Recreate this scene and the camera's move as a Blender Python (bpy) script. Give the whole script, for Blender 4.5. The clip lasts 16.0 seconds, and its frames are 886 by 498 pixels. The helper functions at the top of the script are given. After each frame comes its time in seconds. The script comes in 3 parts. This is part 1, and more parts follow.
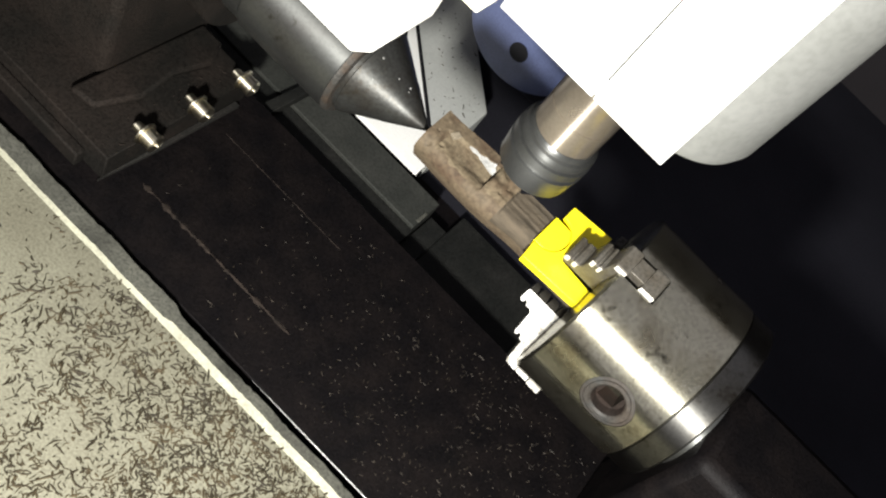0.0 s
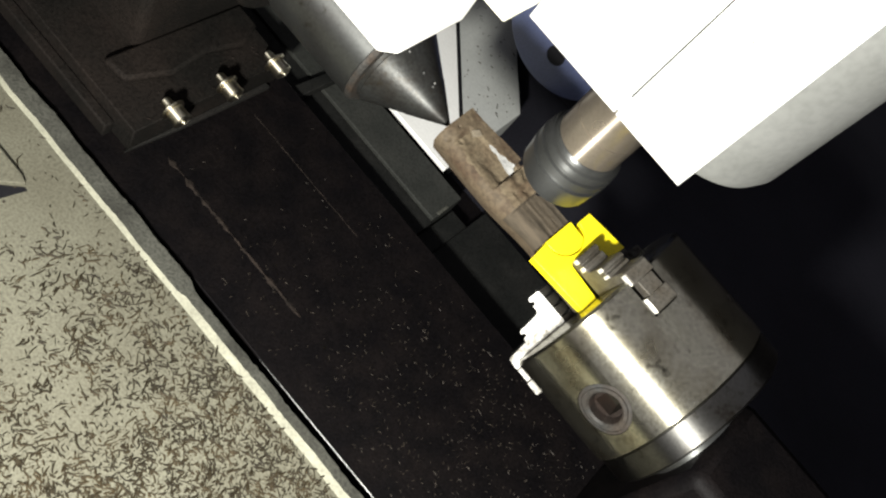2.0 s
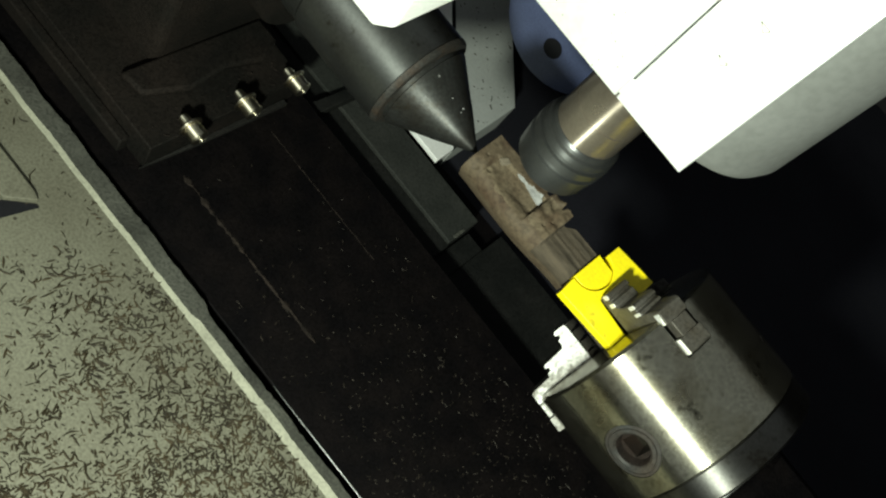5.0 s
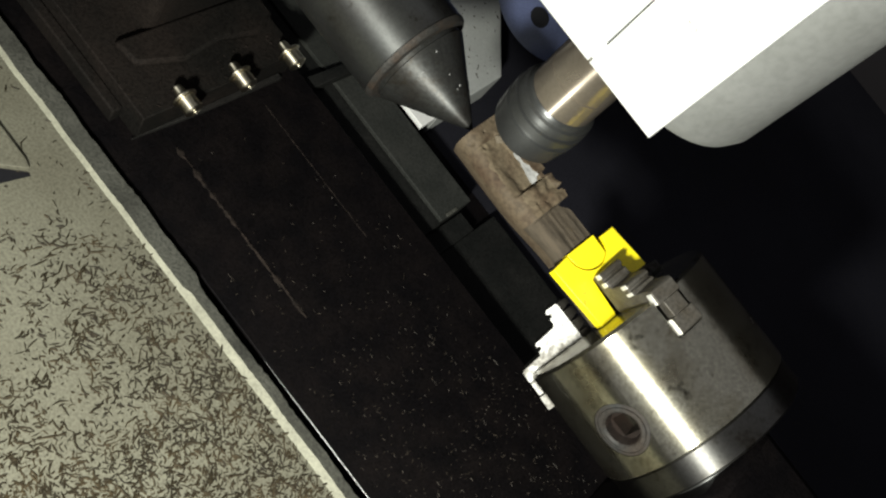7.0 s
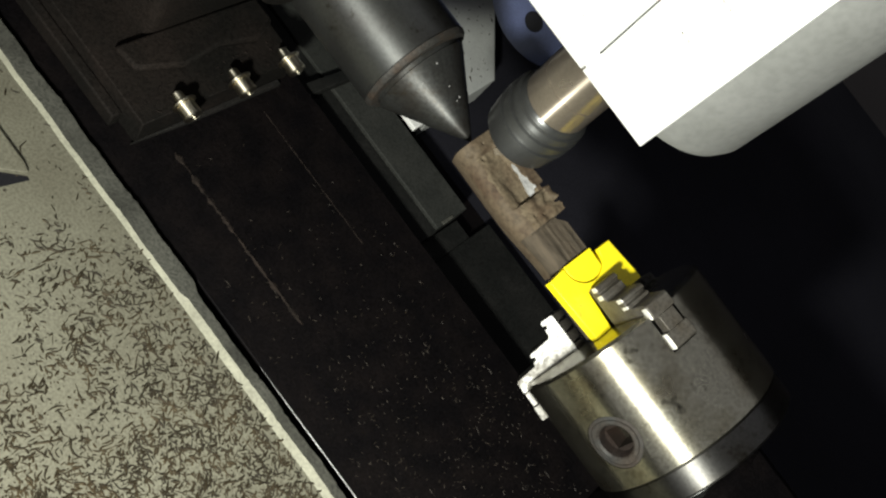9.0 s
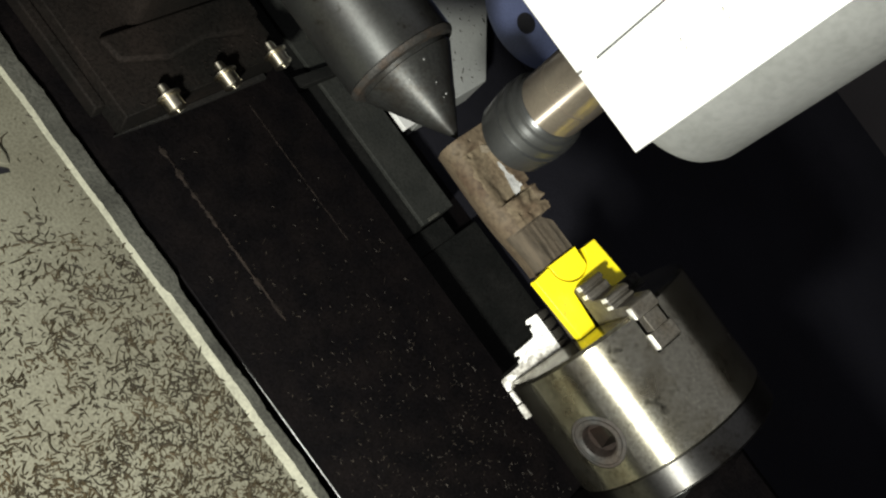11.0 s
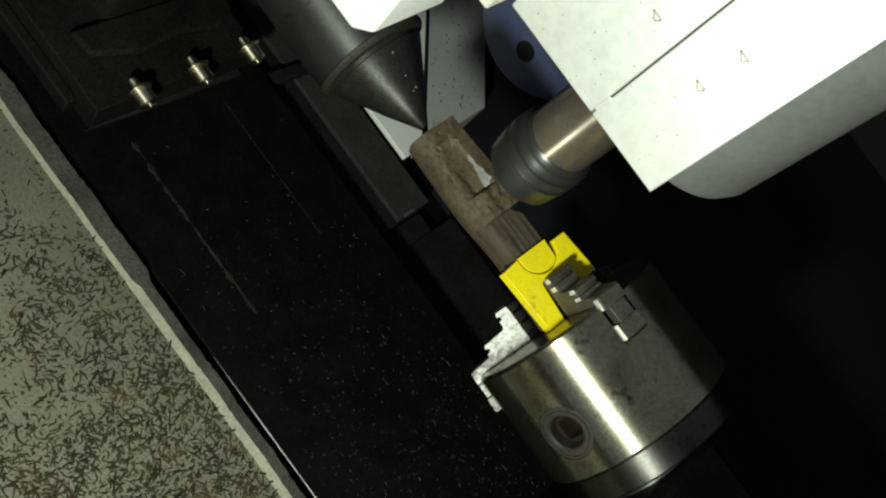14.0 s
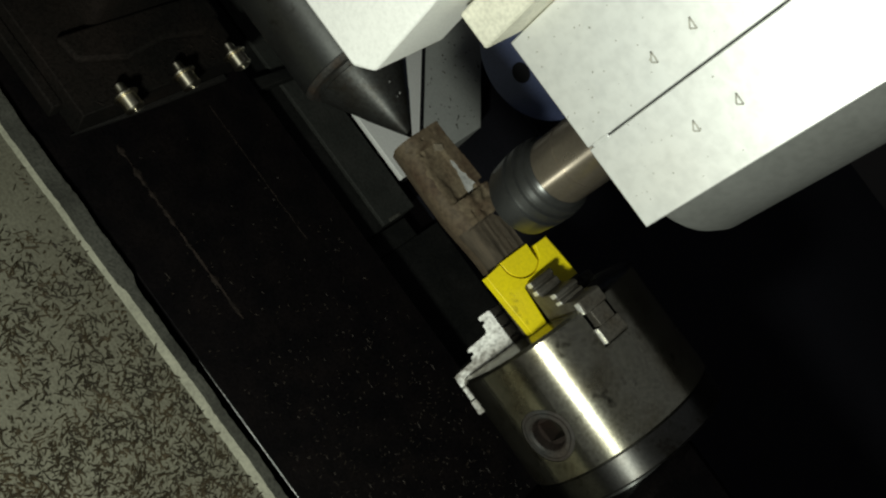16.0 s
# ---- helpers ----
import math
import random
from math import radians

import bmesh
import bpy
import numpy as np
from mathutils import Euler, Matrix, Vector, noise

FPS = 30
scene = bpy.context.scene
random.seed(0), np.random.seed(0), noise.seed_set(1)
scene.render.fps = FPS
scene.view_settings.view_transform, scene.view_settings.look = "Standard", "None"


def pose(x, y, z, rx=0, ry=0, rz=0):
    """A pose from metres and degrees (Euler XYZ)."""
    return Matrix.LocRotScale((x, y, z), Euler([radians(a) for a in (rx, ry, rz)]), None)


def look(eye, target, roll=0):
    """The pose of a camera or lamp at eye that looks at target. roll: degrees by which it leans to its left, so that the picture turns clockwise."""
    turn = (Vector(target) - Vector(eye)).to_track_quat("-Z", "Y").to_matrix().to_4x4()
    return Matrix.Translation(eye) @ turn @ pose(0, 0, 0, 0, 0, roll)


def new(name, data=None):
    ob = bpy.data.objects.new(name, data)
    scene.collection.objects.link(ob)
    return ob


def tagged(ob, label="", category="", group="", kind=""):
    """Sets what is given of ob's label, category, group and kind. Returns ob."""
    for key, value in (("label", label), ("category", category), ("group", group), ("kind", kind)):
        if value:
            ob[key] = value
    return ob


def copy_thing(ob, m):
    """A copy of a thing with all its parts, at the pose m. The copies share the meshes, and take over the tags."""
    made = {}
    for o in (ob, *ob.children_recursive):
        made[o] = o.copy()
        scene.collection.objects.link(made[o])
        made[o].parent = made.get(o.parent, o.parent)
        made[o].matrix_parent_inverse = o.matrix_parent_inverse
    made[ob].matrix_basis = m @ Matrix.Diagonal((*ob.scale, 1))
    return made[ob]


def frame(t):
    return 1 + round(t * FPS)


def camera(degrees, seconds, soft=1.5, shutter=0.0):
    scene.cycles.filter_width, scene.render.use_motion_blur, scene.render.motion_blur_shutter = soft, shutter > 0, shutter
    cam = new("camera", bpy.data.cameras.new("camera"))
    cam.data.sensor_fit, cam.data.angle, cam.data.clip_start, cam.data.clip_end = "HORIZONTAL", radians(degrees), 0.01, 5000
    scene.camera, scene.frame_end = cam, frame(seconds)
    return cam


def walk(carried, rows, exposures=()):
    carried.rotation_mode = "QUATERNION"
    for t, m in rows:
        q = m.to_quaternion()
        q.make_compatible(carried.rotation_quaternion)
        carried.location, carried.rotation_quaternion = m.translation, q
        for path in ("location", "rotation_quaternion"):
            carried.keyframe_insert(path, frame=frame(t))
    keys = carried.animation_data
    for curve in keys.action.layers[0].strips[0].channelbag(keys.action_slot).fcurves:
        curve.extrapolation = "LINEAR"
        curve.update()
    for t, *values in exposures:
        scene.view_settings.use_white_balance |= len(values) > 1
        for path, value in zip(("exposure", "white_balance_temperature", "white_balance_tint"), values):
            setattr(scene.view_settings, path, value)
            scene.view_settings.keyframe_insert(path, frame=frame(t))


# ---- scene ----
cam = camera(50.85, 16.0, soft=2.2)

# seconds, eye in metres, then heading, tilt below the horizon and roll in degrees
PATH = [
    (0, -0.0329, -0.2519, 0.2452, 4.13, 48.49, 42.30),
    (0.5, -0.0344, -0.2498, 0.2419, 4.68, 47.77, 43.21),
    (1, -0.0315, -0.2494, 0.2419, 4.88, 48.17, 43.99),
    (1.5, -0.0342, -0.2506, 0.2452, 4.28, 49.23, 46.27),
    (2, -0.0287, -0.2464, 0.2528, 5.83, 50.66, 45.23),
    (2.5, -0.0332, -0.2485, 0.2543, 6.14, 50.25, 45.42),
    (3, -0.0359, -0.2472, 0.2525, 6.01, 50.12, 46.00),
    (5.5, -0.0456, -0.2442, 0.2413, 4.66, 49.91, 47.91),
    (6, -0.0452, -0.2442, 0.2396, 3.37, 50.01, 49.35),
    (6.5, -0.0442, -0.2450, 0.2404, 3.26, 50.09, 49.62),
    (7, -0.0443, -0.2466, 0.2412, 3.38, 50.06, 49.75),
    (7.5, -0.0445, -0.2472, 0.2412, 3.24, 49.80, 49.91),
    (8, -0.0461, -0.2482, 0.2414, 2.97, 49.69, 50.24),
    (8.5, -0.0473, -0.2486, 0.2415, 3.00, 49.53, 50.44),
    (9, -0.0492, -0.2477, 0.2431, 2.68, 49.62, 51.17),
    (11.5, -0.0493, -0.2455, 0.2426, 1.54, 49.22, 52.69),
    (12, -0.0497, -0.2466, 0.2437, 1.57, 49.35, 52.67),
    (12.5, -0.0488, -0.2446, 0.2451, 1.87, 49.29, 52.54),
    (13, -0.0453, -0.2437, 0.2456, 1.89, 49.10, 52.45),
    (13.5, -0.0438, -0.2443, 0.2463, 1.59, 48.87, 52.68),
    (14, -0.0406, -0.2426, 0.2460, 1.61, 48.73, 52.56),
    (14.5, -0.0416, -0.2428, 0.2473, 1.27, 48.70, 53.01),
    (15, -0.0423, -0.2424, 0.2500, 1.16, 48.25, 53.12),
    (15.5, -0.0406, -0.2423, 0.2515, 1.26, 48.09, 53.02),
    (16, -0.0392, -0.2434, 0.2498, 1.35, 48.08, 52.77),
]


def view(x, y, z, yaw, tilt, roll):
    a, b = radians(yaw), radians(tilt)
    ahead = Vector((-math.sin(a) * math.cos(b), math.cos(a) * math.cos(b), -math.sin(b)))
    eye = Vector((x, y, z))
    return look(eye, eye + ahead, roll)


EXPOSURES = [(0, 1.27, 6500, 10), (1, 1.0, 6500, 8), (2, 0.95, 6500, 9), (3, 0.88, 6500, 8), (5.5, 0.1, 6500, -12), (6.5, 0.43, 6500, 5), (9, 0.43, 6500, 5),
             (11.5, 0.43, 6500, 6), (12.5, 0.45, 6500, 3), (13.5, -0.38, 6500, -7), (14.5, -0.6, 6500, -12), (15, -0.9, 6500, -18), (15.5, -1.02, 6500, -11), (16, -1.08, 6500, -3)]
walk(cam, [(r[0], view(*r[1:])) for r in PATH], EXPOSURES)

# ---- light: one hand torch beside the camera, and an added ambient fill for lens haze ----
world = bpy.data.worlds.new("workshop_dark")
world.use_nodes = True
scene.world = world
world.node_tree.nodes["Background"].inputs[0].default_value = (0.95, 0.92, 1.0, 1)
world.node_tree.nodes["Background"].inputs[1].default_value = 0.2

torch = new("hand_torch_light", bpy.data.lights.new("hand_torch_light", "POINT"))
torch.data.energy = 8.4
torch.data.color = (1.0, 0.98, 0.93)
torch.data.shadow_soft_size = 0.014
torch.location = (0.012, -0.305, 0.152)


# ---- materials ----
def material(name, col, rough=0.5, metal=0.0, scale=60.0, vary=0.25, bump=0.15, spec=0.5, col2=None, fine=900.0, patch=0.5, stretch=None):
    m = bpy.data.materials.new(name)
    m.use_nodes = True
    n, l = m.node_tree.nodes, m.node_tree.links
    b = n["Principled BSDF"]
    tc = n.new("ShaderNodeTexCoord")
    mp = n.new("ShaderNodeMapping")
    if stretch:
        mp.inputs["Scale"].default_value = stretch
    l.new(tc.outputs["Object"], mp.inputs[0])
    big = n.new("ShaderNodeTexNoise")
    big.inputs["Scale"].default_value = scale
    big.inputs["Detail"].default_value = 6
    sm = n.new("ShaderNodeTexNoise")
    sm.inputs["Scale"].default_value = fine
    sm.inputs["Detail"].default_value = 3
    l.new(mp.outputs[0], big.inputs[0])
    l.new(mp.outputs[0], sm.inputs[0])
    mix = n.new("ShaderNodeMix")
    mix.data_type = "RGBA"
    c2 = col2 or tuple(c * (1 - vary) for c in col)
    mix.inputs["A"].default_value = (*col, 1)
    mix.inputs["B"].default_value = (*c2, 1)
    ramp = n.new("ShaderNodeValToRGB")
    ramp.color_ramp.elements[0].position = patch - 0.12
    ramp.color_ramp.elements[1].position = patch + 0.18
    l.new(big.outputs["Fac"], ramp.inputs[0])
    l.new(ramp.outputs[0], mix.inputs["Factor"])
    mul = n.new("ShaderNodeMix")
    mul.data_type, mul.blend_type = "RGBA", "MULTIPLY"
    mul.inputs["Factor"].default_value = min(1.0, vary * 2)
    l.new(mix.outputs["Result"], mul.inputs["A"])
    r2 = n.new("ShaderNodeValToRGB")
    r2.color_ramp.elements[0].position, r2.color_ramp.elements[1].position = 0.3, 0.6
    r2.color_ramp.elements[0].color = (0.5, 0.5, 0.5, 1)
    l.new(sm.outputs["Fac"], r2.inputs[0])
    l.new(r2.outputs[0], mul.inputs["B"])
    l.new(mul.outputs["Result"], b.inputs["Base Color"])
    mr = n.new("ShaderNodeMapRange")
    mr.inputs["To Min"].default_value = max(0.02, rough - 0.1)
    mr.inputs["To Max"].default_value = min(1.0, rough + 0.14)
    l.new(big.outputs["Fac"], mr.inputs[0])
    l.new(mr.outputs[0], b.inputs["Roughness"])
    b.inputs["Metallic"].default_value = metal
    b.inputs["Specular IOR Level"].default_value = spec
    bp = n.new("ShaderNodeBump")
    bp.inputs["Strength"].default_value = bump
    bp.inputs["Distance"].default_value = 0.0004
    l.new(sm.outputs["Fac"], bp.inputs["Height"])
    l.new(bp.outputs[0], b.inputs["Normal"])
    return m


def turned(name, col, col2, rough, axis, aniso=0.85, scale=40, metal=1.0, grime=0.1, specks=0.0):
    """Lathe-turned metal: fine grooves round the axis draw the shine out along it; stains at two scales."""
    m = material(name, col, rough, metal, scale, grime, 0.02, 0.5, col2, 800, 0.55)
    n, l = m.node_tree.nodes, m.node_tree.links
    b = n["Principled BSDF"]
    tan = n.new("ShaderNodeTangent")
    tan.direction_type, tan.axis = "RADIAL", axis
    l.new(tan.outputs[0], b.inputs["Tangent"])
    b.inputs["Anisotropic"].default_value = aniso
    b.inputs["Anisotropic Rotation"].default_value = 0.25
    mr = n["Map Range"]
    mr.inputs["To Min"].default_value, mr.inputs["To Max"].default_value = rough - 0.03, rough + 0.05
    if specks:
        speckle(m, specks)
    return m


def speckle(m, amount, col=(0.03, 0.024, 0.016), scale=420.0):
    """Stuck-on dark dirt in small ragged spots, thicker in some areas than in others."""
    n, l = m.node_tree.nodes, m.node_tree.links
    b = n["Principled BSDF"]
    old = b.inputs["Base Color"].links[0].from_socket
    tc = n.new("ShaderNodeTexCoord")
    a, c = n.new("ShaderNodeTexNoise"), n.new("ShaderNodeTexNoise")
    a.inputs["Scale"].default_value, a.inputs["Detail"].default_value = scale, 5
    c.inputs["Scale"].default_value, c.inputs["Detail"].default_value = scale * 0.14, 4
    add = n.new("ShaderNodeMath")
    add.operation = "MULTIPLY_ADD"
    add.inputs[1].default_value = 0.9
    l.new(tc.outputs["Object"], a.inputs[0])
    l.new(tc.outputs["Object"], c.inputs[0])
    l.new(c.outputs["Fac"], add.inputs[0])
    l.new(a.outputs["Fac"], add.inputs[2])
    st = n.new("ShaderNodeMapRange")
    st.inputs["From Min"].default_value, st.inputs["From Max"].default_value = 1.15 - amount * 0.2, 1.45 - amount * 0.2
    l.new(add.outputs[0], st.inputs[0])
    mix = n.new("ShaderNodeMix")
    mix.data_type = "RGBA"
    mix.inputs["B"].default_value = (*col, 1)
    l.new(st.outputs[0], mix.inputs["Factor"])
    l.new(old, mix.inputs["A"])
    l.new(mix.outputs["Result"], b.inputs["Base Color"])
    return m


M = {
    "black": material("black_machine_paint", (0.0085, 0.0078, 0.0068), 0.7, 0, 40, 0.5, 0.5, 0.06, (0.015, 0.0118, 0.0098)),
    "bed": material("oily_black_bed", (0.0030, 0.0026, 0.0029), 0.55, 0, 70, 0.5, 0.4, 0.06, (0.0054, 0.0042, 0.0041)),
    "slot": material("chip_dust", (0.0175, 0.0122, 0.009), 0.9, 0, 200, 0.6, 1.0, 0.2),
    "edge": material("bare_edge_steel", (0.30, 0.30, 0.29), 0.42, 1.0, 60, 0.3, 0.05, 0.5),
    "rail": material("dark_grey_paint", (0.0085, 0.0090, 0.0082), 0.6, 0, 60, 0.5, 0.4, 0.12, (0.0135, 0.0135, 0.0122)),
    "railtop": material("dusty_rail_paint", (0.023, 0.0245, 0.0215), 0.65, 0, 60, 0.4, 0.3, 0.15, (0.032, 0.033, 0.029)),
    "footedge": material("foot_glint_edge", (0.02, 0.0195, 0.0175), 0.5, 0.3, 90, 0.5, 0.3, 0.4, (0.02, 0.018, 0.016)),
    "tray": material("grey_tray_paint", (0.146, 0.141, 0.104), 0.62, 0, 25, 0.35, 0.3, 0.2, (0.114, 0.108, 0.078)),
    "trayedge": material("bare_grey_edge", (0.085, 0.085, 0.07), 0.6, 0.1, 60, 0.5, 0.5, 0.3, (0.045, 0.045, 0.037)),
    "traylip": material("cream_lip_paint", (0.29, 0.285, 0.215), 0.6, 0, 90, 0.25, 0.5, 0.25),
    "chip": material("brown_chip", (0.025, 0.0195, 0.010), 0.6, 0, 90, 0.5, 0.2, 0.3, (0.064, 0.047, 0.023), 600, 0.56),
    "spark": material("bright_chip", (0.048, 0.039, 0.029), 0.5, 0.0, 200, 0.5, 0.2, 0.2),
    "steel": turned("turned_steel", (0.41, 0.395, 0.31), (0.25, 0.225, 0.158), 0.25, "X", 0.84, 70, 0.985, 0.3, 0.42),
    "darksteel": turned("blackened_steel", (0.120, 0.123, 0.117), (0.090, 0.088, 0.083), 0.43, "X", 0.65, 60, 0.9, 0.15, 0.15),
    "cone": turned("sooty_cone_steel", (0.062, 0.063, 0.059), (0.040, 0.036, 0.031), 0.48, "X", 0.55, 80, 0.75, 0.35, 0.7),
    "plate": turned("oily_back_plate", (0.11, 0.108, 0.10), (0.07, 0.065, 0.055), 0.36, "X", 0.8, 60, 1.0, 0.2, 0.6),
    "rust": material("rusty_rim_steel", (0.04, 0.038, 0.034), 0.6, 0.5, 180, 0.4, 0.5, 0.4, (0.052, 0.037, 0.026), 900, 0.56),
    "jaw": speckle(material("ground_jaw_steel", (0.21, 0.208, 0.195), 0.50, 1.0, 90, 0.4, 0.3, 0.5, (0.12, 0.112, 0.097), 900, 0.56), 1.1, (0.03, 0.026, 0.02)),
    # oily steel, darkened further for a jaw that reflects the dark
    "jawdark": material("oiled_dimmed_jaw_steel", (0.105, 0.097, 0.082), 0.5, 0.5, 120, 0.4, 0.4, 0.5, (0.07, 0.06, 0.045)),
    # near-white steel that paints the glints on the first jaw's ends
    "jawend": material("jaw_glint_steel", (0.78, 0.77, 0.72), 0.35, 0.35, 120, 0.2, 0.1, 0.5),
    "socket": material("dull_grey_steel", (0.030, 0.030, 0.028), 0.6, 0.1, 80, 0.4, 0.2, 0.2, (0.04, 0.03, 0.022)),
    # darker copy for the socket's inside: the recess's shade as colour
    "bore": material("shaded_socket_bore", (0.010, 0.009, 0.008), 0.8, 0, 80, 0.4, 0.2, 0.1, (0.018, 0.011, 0.008)),
    "yellow": speckle(material("yellow_paint", (0.88, 0.73, 0.012), 0.42, 0, 60, 0.12, 0.1, 0.5, (0.78, 0.62, 0.015)), 0.5, (0.12, 0.09, 0.02), 300),
    "wood": material("brown_carved_stock", (0.092, 0.070, 0.044), 0.72, 0, 130, 0.38, 0.35, 0.25, (0.050, 0.031, 0.018), 600, 0.56),
    "shank": material("dark_sawn_stock", (0.050, 0.041, 0.029), 0.8, 0, 150, 0.4, 0.7, 0.2, (0.074, 0.059, 0.041), 500, 0.5, (0.25, 1, 1)),
    "woodlight": material("fresh_cut_stock", (0.122, 0.097, 0.062), 0.8, 0, 110, 0.36, 0.35, 0.2, (0.070, 0.048, 0.029), 700, 0.56),
    "facet": material("bare_wood_cut", (0.19, 0.16, 0.115), 0.7, 0, 150, 0.25, 0.3, 0.3),
    "white": material("white_cast_paint", (0.80, 0.80, 0.76), 0.42, 0, 30, 0.1, 0.25, 0.5, (0.74, 0.74, 0.70)),
    "alu": material("pale_cast_clamp", (0.95, 0.95, 0.91), 0.44, 0.7, 22, 0.1, 0.12, 0.9, (0.80, 0.81, 0.785), 300),
    "greycyl": material("grey_anodised_body", (0.160, 0.163, 0.154), 0.55, 0.2, 45, 0.14, 0.06, 0.4, (0.135, 0.138, 0.129), 400),
    "cream": material("cream_block", (0.70, 0.68, 0.56), 0.6, 0, 50, 0.2, 0.5, 0.3),
    "shaft": turned("bronze_tinted_shaft", (0.46, 0.40, 0.32), (0.40, 0.34, 0.27), 0.27, "Z", 1.0, 40, 0.88),
    "nut": turned("gunmetal_nut", (0.110, 0.113, 0.109), (0.072, 0.073, 0.071), 0.37, "Z", 0.6, 40, 0.8),
    "mark": material("stamped_grey", (0.42, 0.41, 0.36), 0.7, 0.2, 80, 0.2, 0.2, 0.3),
    "dusty": material("dusty_grey_paint", (0.40, 0.41, 0.385), 0.65, 0, 30, 0.12, 0.2, 0.25, (0.35, 0.36, 0.335)),
    "navy": material("dark_sheet", (0.019, 0.019, 0.0245), 0.6, 0, 12, 0.3, 0.1, 0.12),
    "blue": material("blue_plastic", (0.085, 0.105, 0.205), 0.38, 0, 40, 0.25, 0.15, 0.5),
    "hole": material("hole_and_shadow_black", (0.008, 0.008, 0.01), 0.7, 0, 40, 0.3, 0.1, 0.2),
    "brass": turned("nickel_brass_fitting", (0.80, 0.75, 0.60), (0.66, 0.58, 0.42), 0.36, "X", 0.8),
    # pale grey for the cone's painted glints and the pocket's lit wall
    "silver": material("pale_glint_grey", (0.34, 0.34, 0.325), 0.55, 0.2, 120, 0.3, 0.4, 0.4),
    "wall": material("dark_enclosure_sheet", (0.024, 0.0215, 0.0235), 0.6, 0, 8, 0.3, 0.1, 0.1),
}

MM = 0.001


# ---- mesh helpers, in millimetres ----
def part(name, bm, mat, parent=None, label="", sharp=38, bevel=0.0):
    bmesh.ops.recalc_face_normals(bm, faces=bm.faces)
    me = bpy.data.meshes.new(name)
    bm.to_mesh(me)
    bm.free()
    me.transform(Matrix.Scale(MM, 4))
    for m in mat if isinstance(mat, (list, tuple)) else [mat]:
        me.materials.append(m)
    me.polygons.foreach_set("use_smooth", [True] * len(me.polygons))
    me.set_sharp_from_angle(angle=radians(sharp))
    ob = new(name, me)
    if bevel:
        bv = ob.modifiers.new("worn_edge", "BEVEL")
        bv.width, bv.segments, bv.limit_method, bv.angle_limit = bevel * MM, 2, "ANGLE", radians(38)
        bv.harden_normals = False
    if parent:
        ob.parent = parent
    if label:
        ob["label"] = label
    return ob


def thing(name, label, category, group="", kind="", at=(0, 0, 0)):
    ob = new(name)
    ob.empty_display_size = 0.01
    ob.location = Vector(at) * MM
    return tagged(ob, label, category, group, kind)


def box(x0, x1, y0, y1, z0, z1, bm=None):
    bm = bm or bmesh.new()
    v = [bm.verts.new((x, y, z)) for x in (x0, x1) for y in (y0, y1) for z in (z0, z1)]
    for q in ((0, 1, 3, 2), (4, 6, 7, 5), (0, 4, 5, 1), (2, 3, 7, 6), (0, 2, 6, 4), (1, 5, 7, 3)):
        bm.faces.new([v[i] for i in q])
    return bm


def lathe(profile, axis="x", cen=(0, 0, 0), seg=72, bm=None):
    """Turned solid: profile of (along, radius), closed at both ends."""
    bm = bm or bmesh.new()
    rings = []
    for a, r in profile:
        ring = []
        for k in range(seg if r > 1e-6 else 1):
            t = 2 * math.pi * k / seg
            c, s = r * math.cos(t), r * math.sin(t)
            p = (a, c, s) if axis == "x" else ((c, s, a) if axis == "z" else (c, a, s))
            ring.append(bm.verts.new(Vector(p) + Vector(cen)))
        rings.append(ring)
    for p, q in zip(rings, rings[1:]):
        if len(p) == 1 and len(q) == 1:
            continue
        for k in range(seg):
            j = (k + 1) % seg
            if len(p) == 1:
                bm.faces.new((p[0], q[k], q[j]))
            elif len(q) == 1:
                bm.faces.new((p[k], p[j], q[0]))
            else:
                bm.faces.new((p[k], p[j], q[j], q[k]))
    for ring in (rings[0], rings[-1]):
        if len(ring) > 2:
            bm.faces.new(ring)
    return bm


def prism(pts, place, bm=None, w0=0.0, w1=1.0):
    """Solid between two copies of an outline; place(a, b, w) gives the point."""
    bm = bm or bmesh.new()
    lo = [bm.verts.new(place(a, b, w0)) for a, b in pts]
    hi = [bm.verts.new(place(a, b, w1)) for a, b in pts]
    bm.faces.new(lo)
    bm.faces.new(hi[::-1])
    for k in range(len(pts)):
        j = (k + 1) % len(pts)
        bm.faces.new((lo[k], lo[j], hi[j], hi[k]))
    return bm


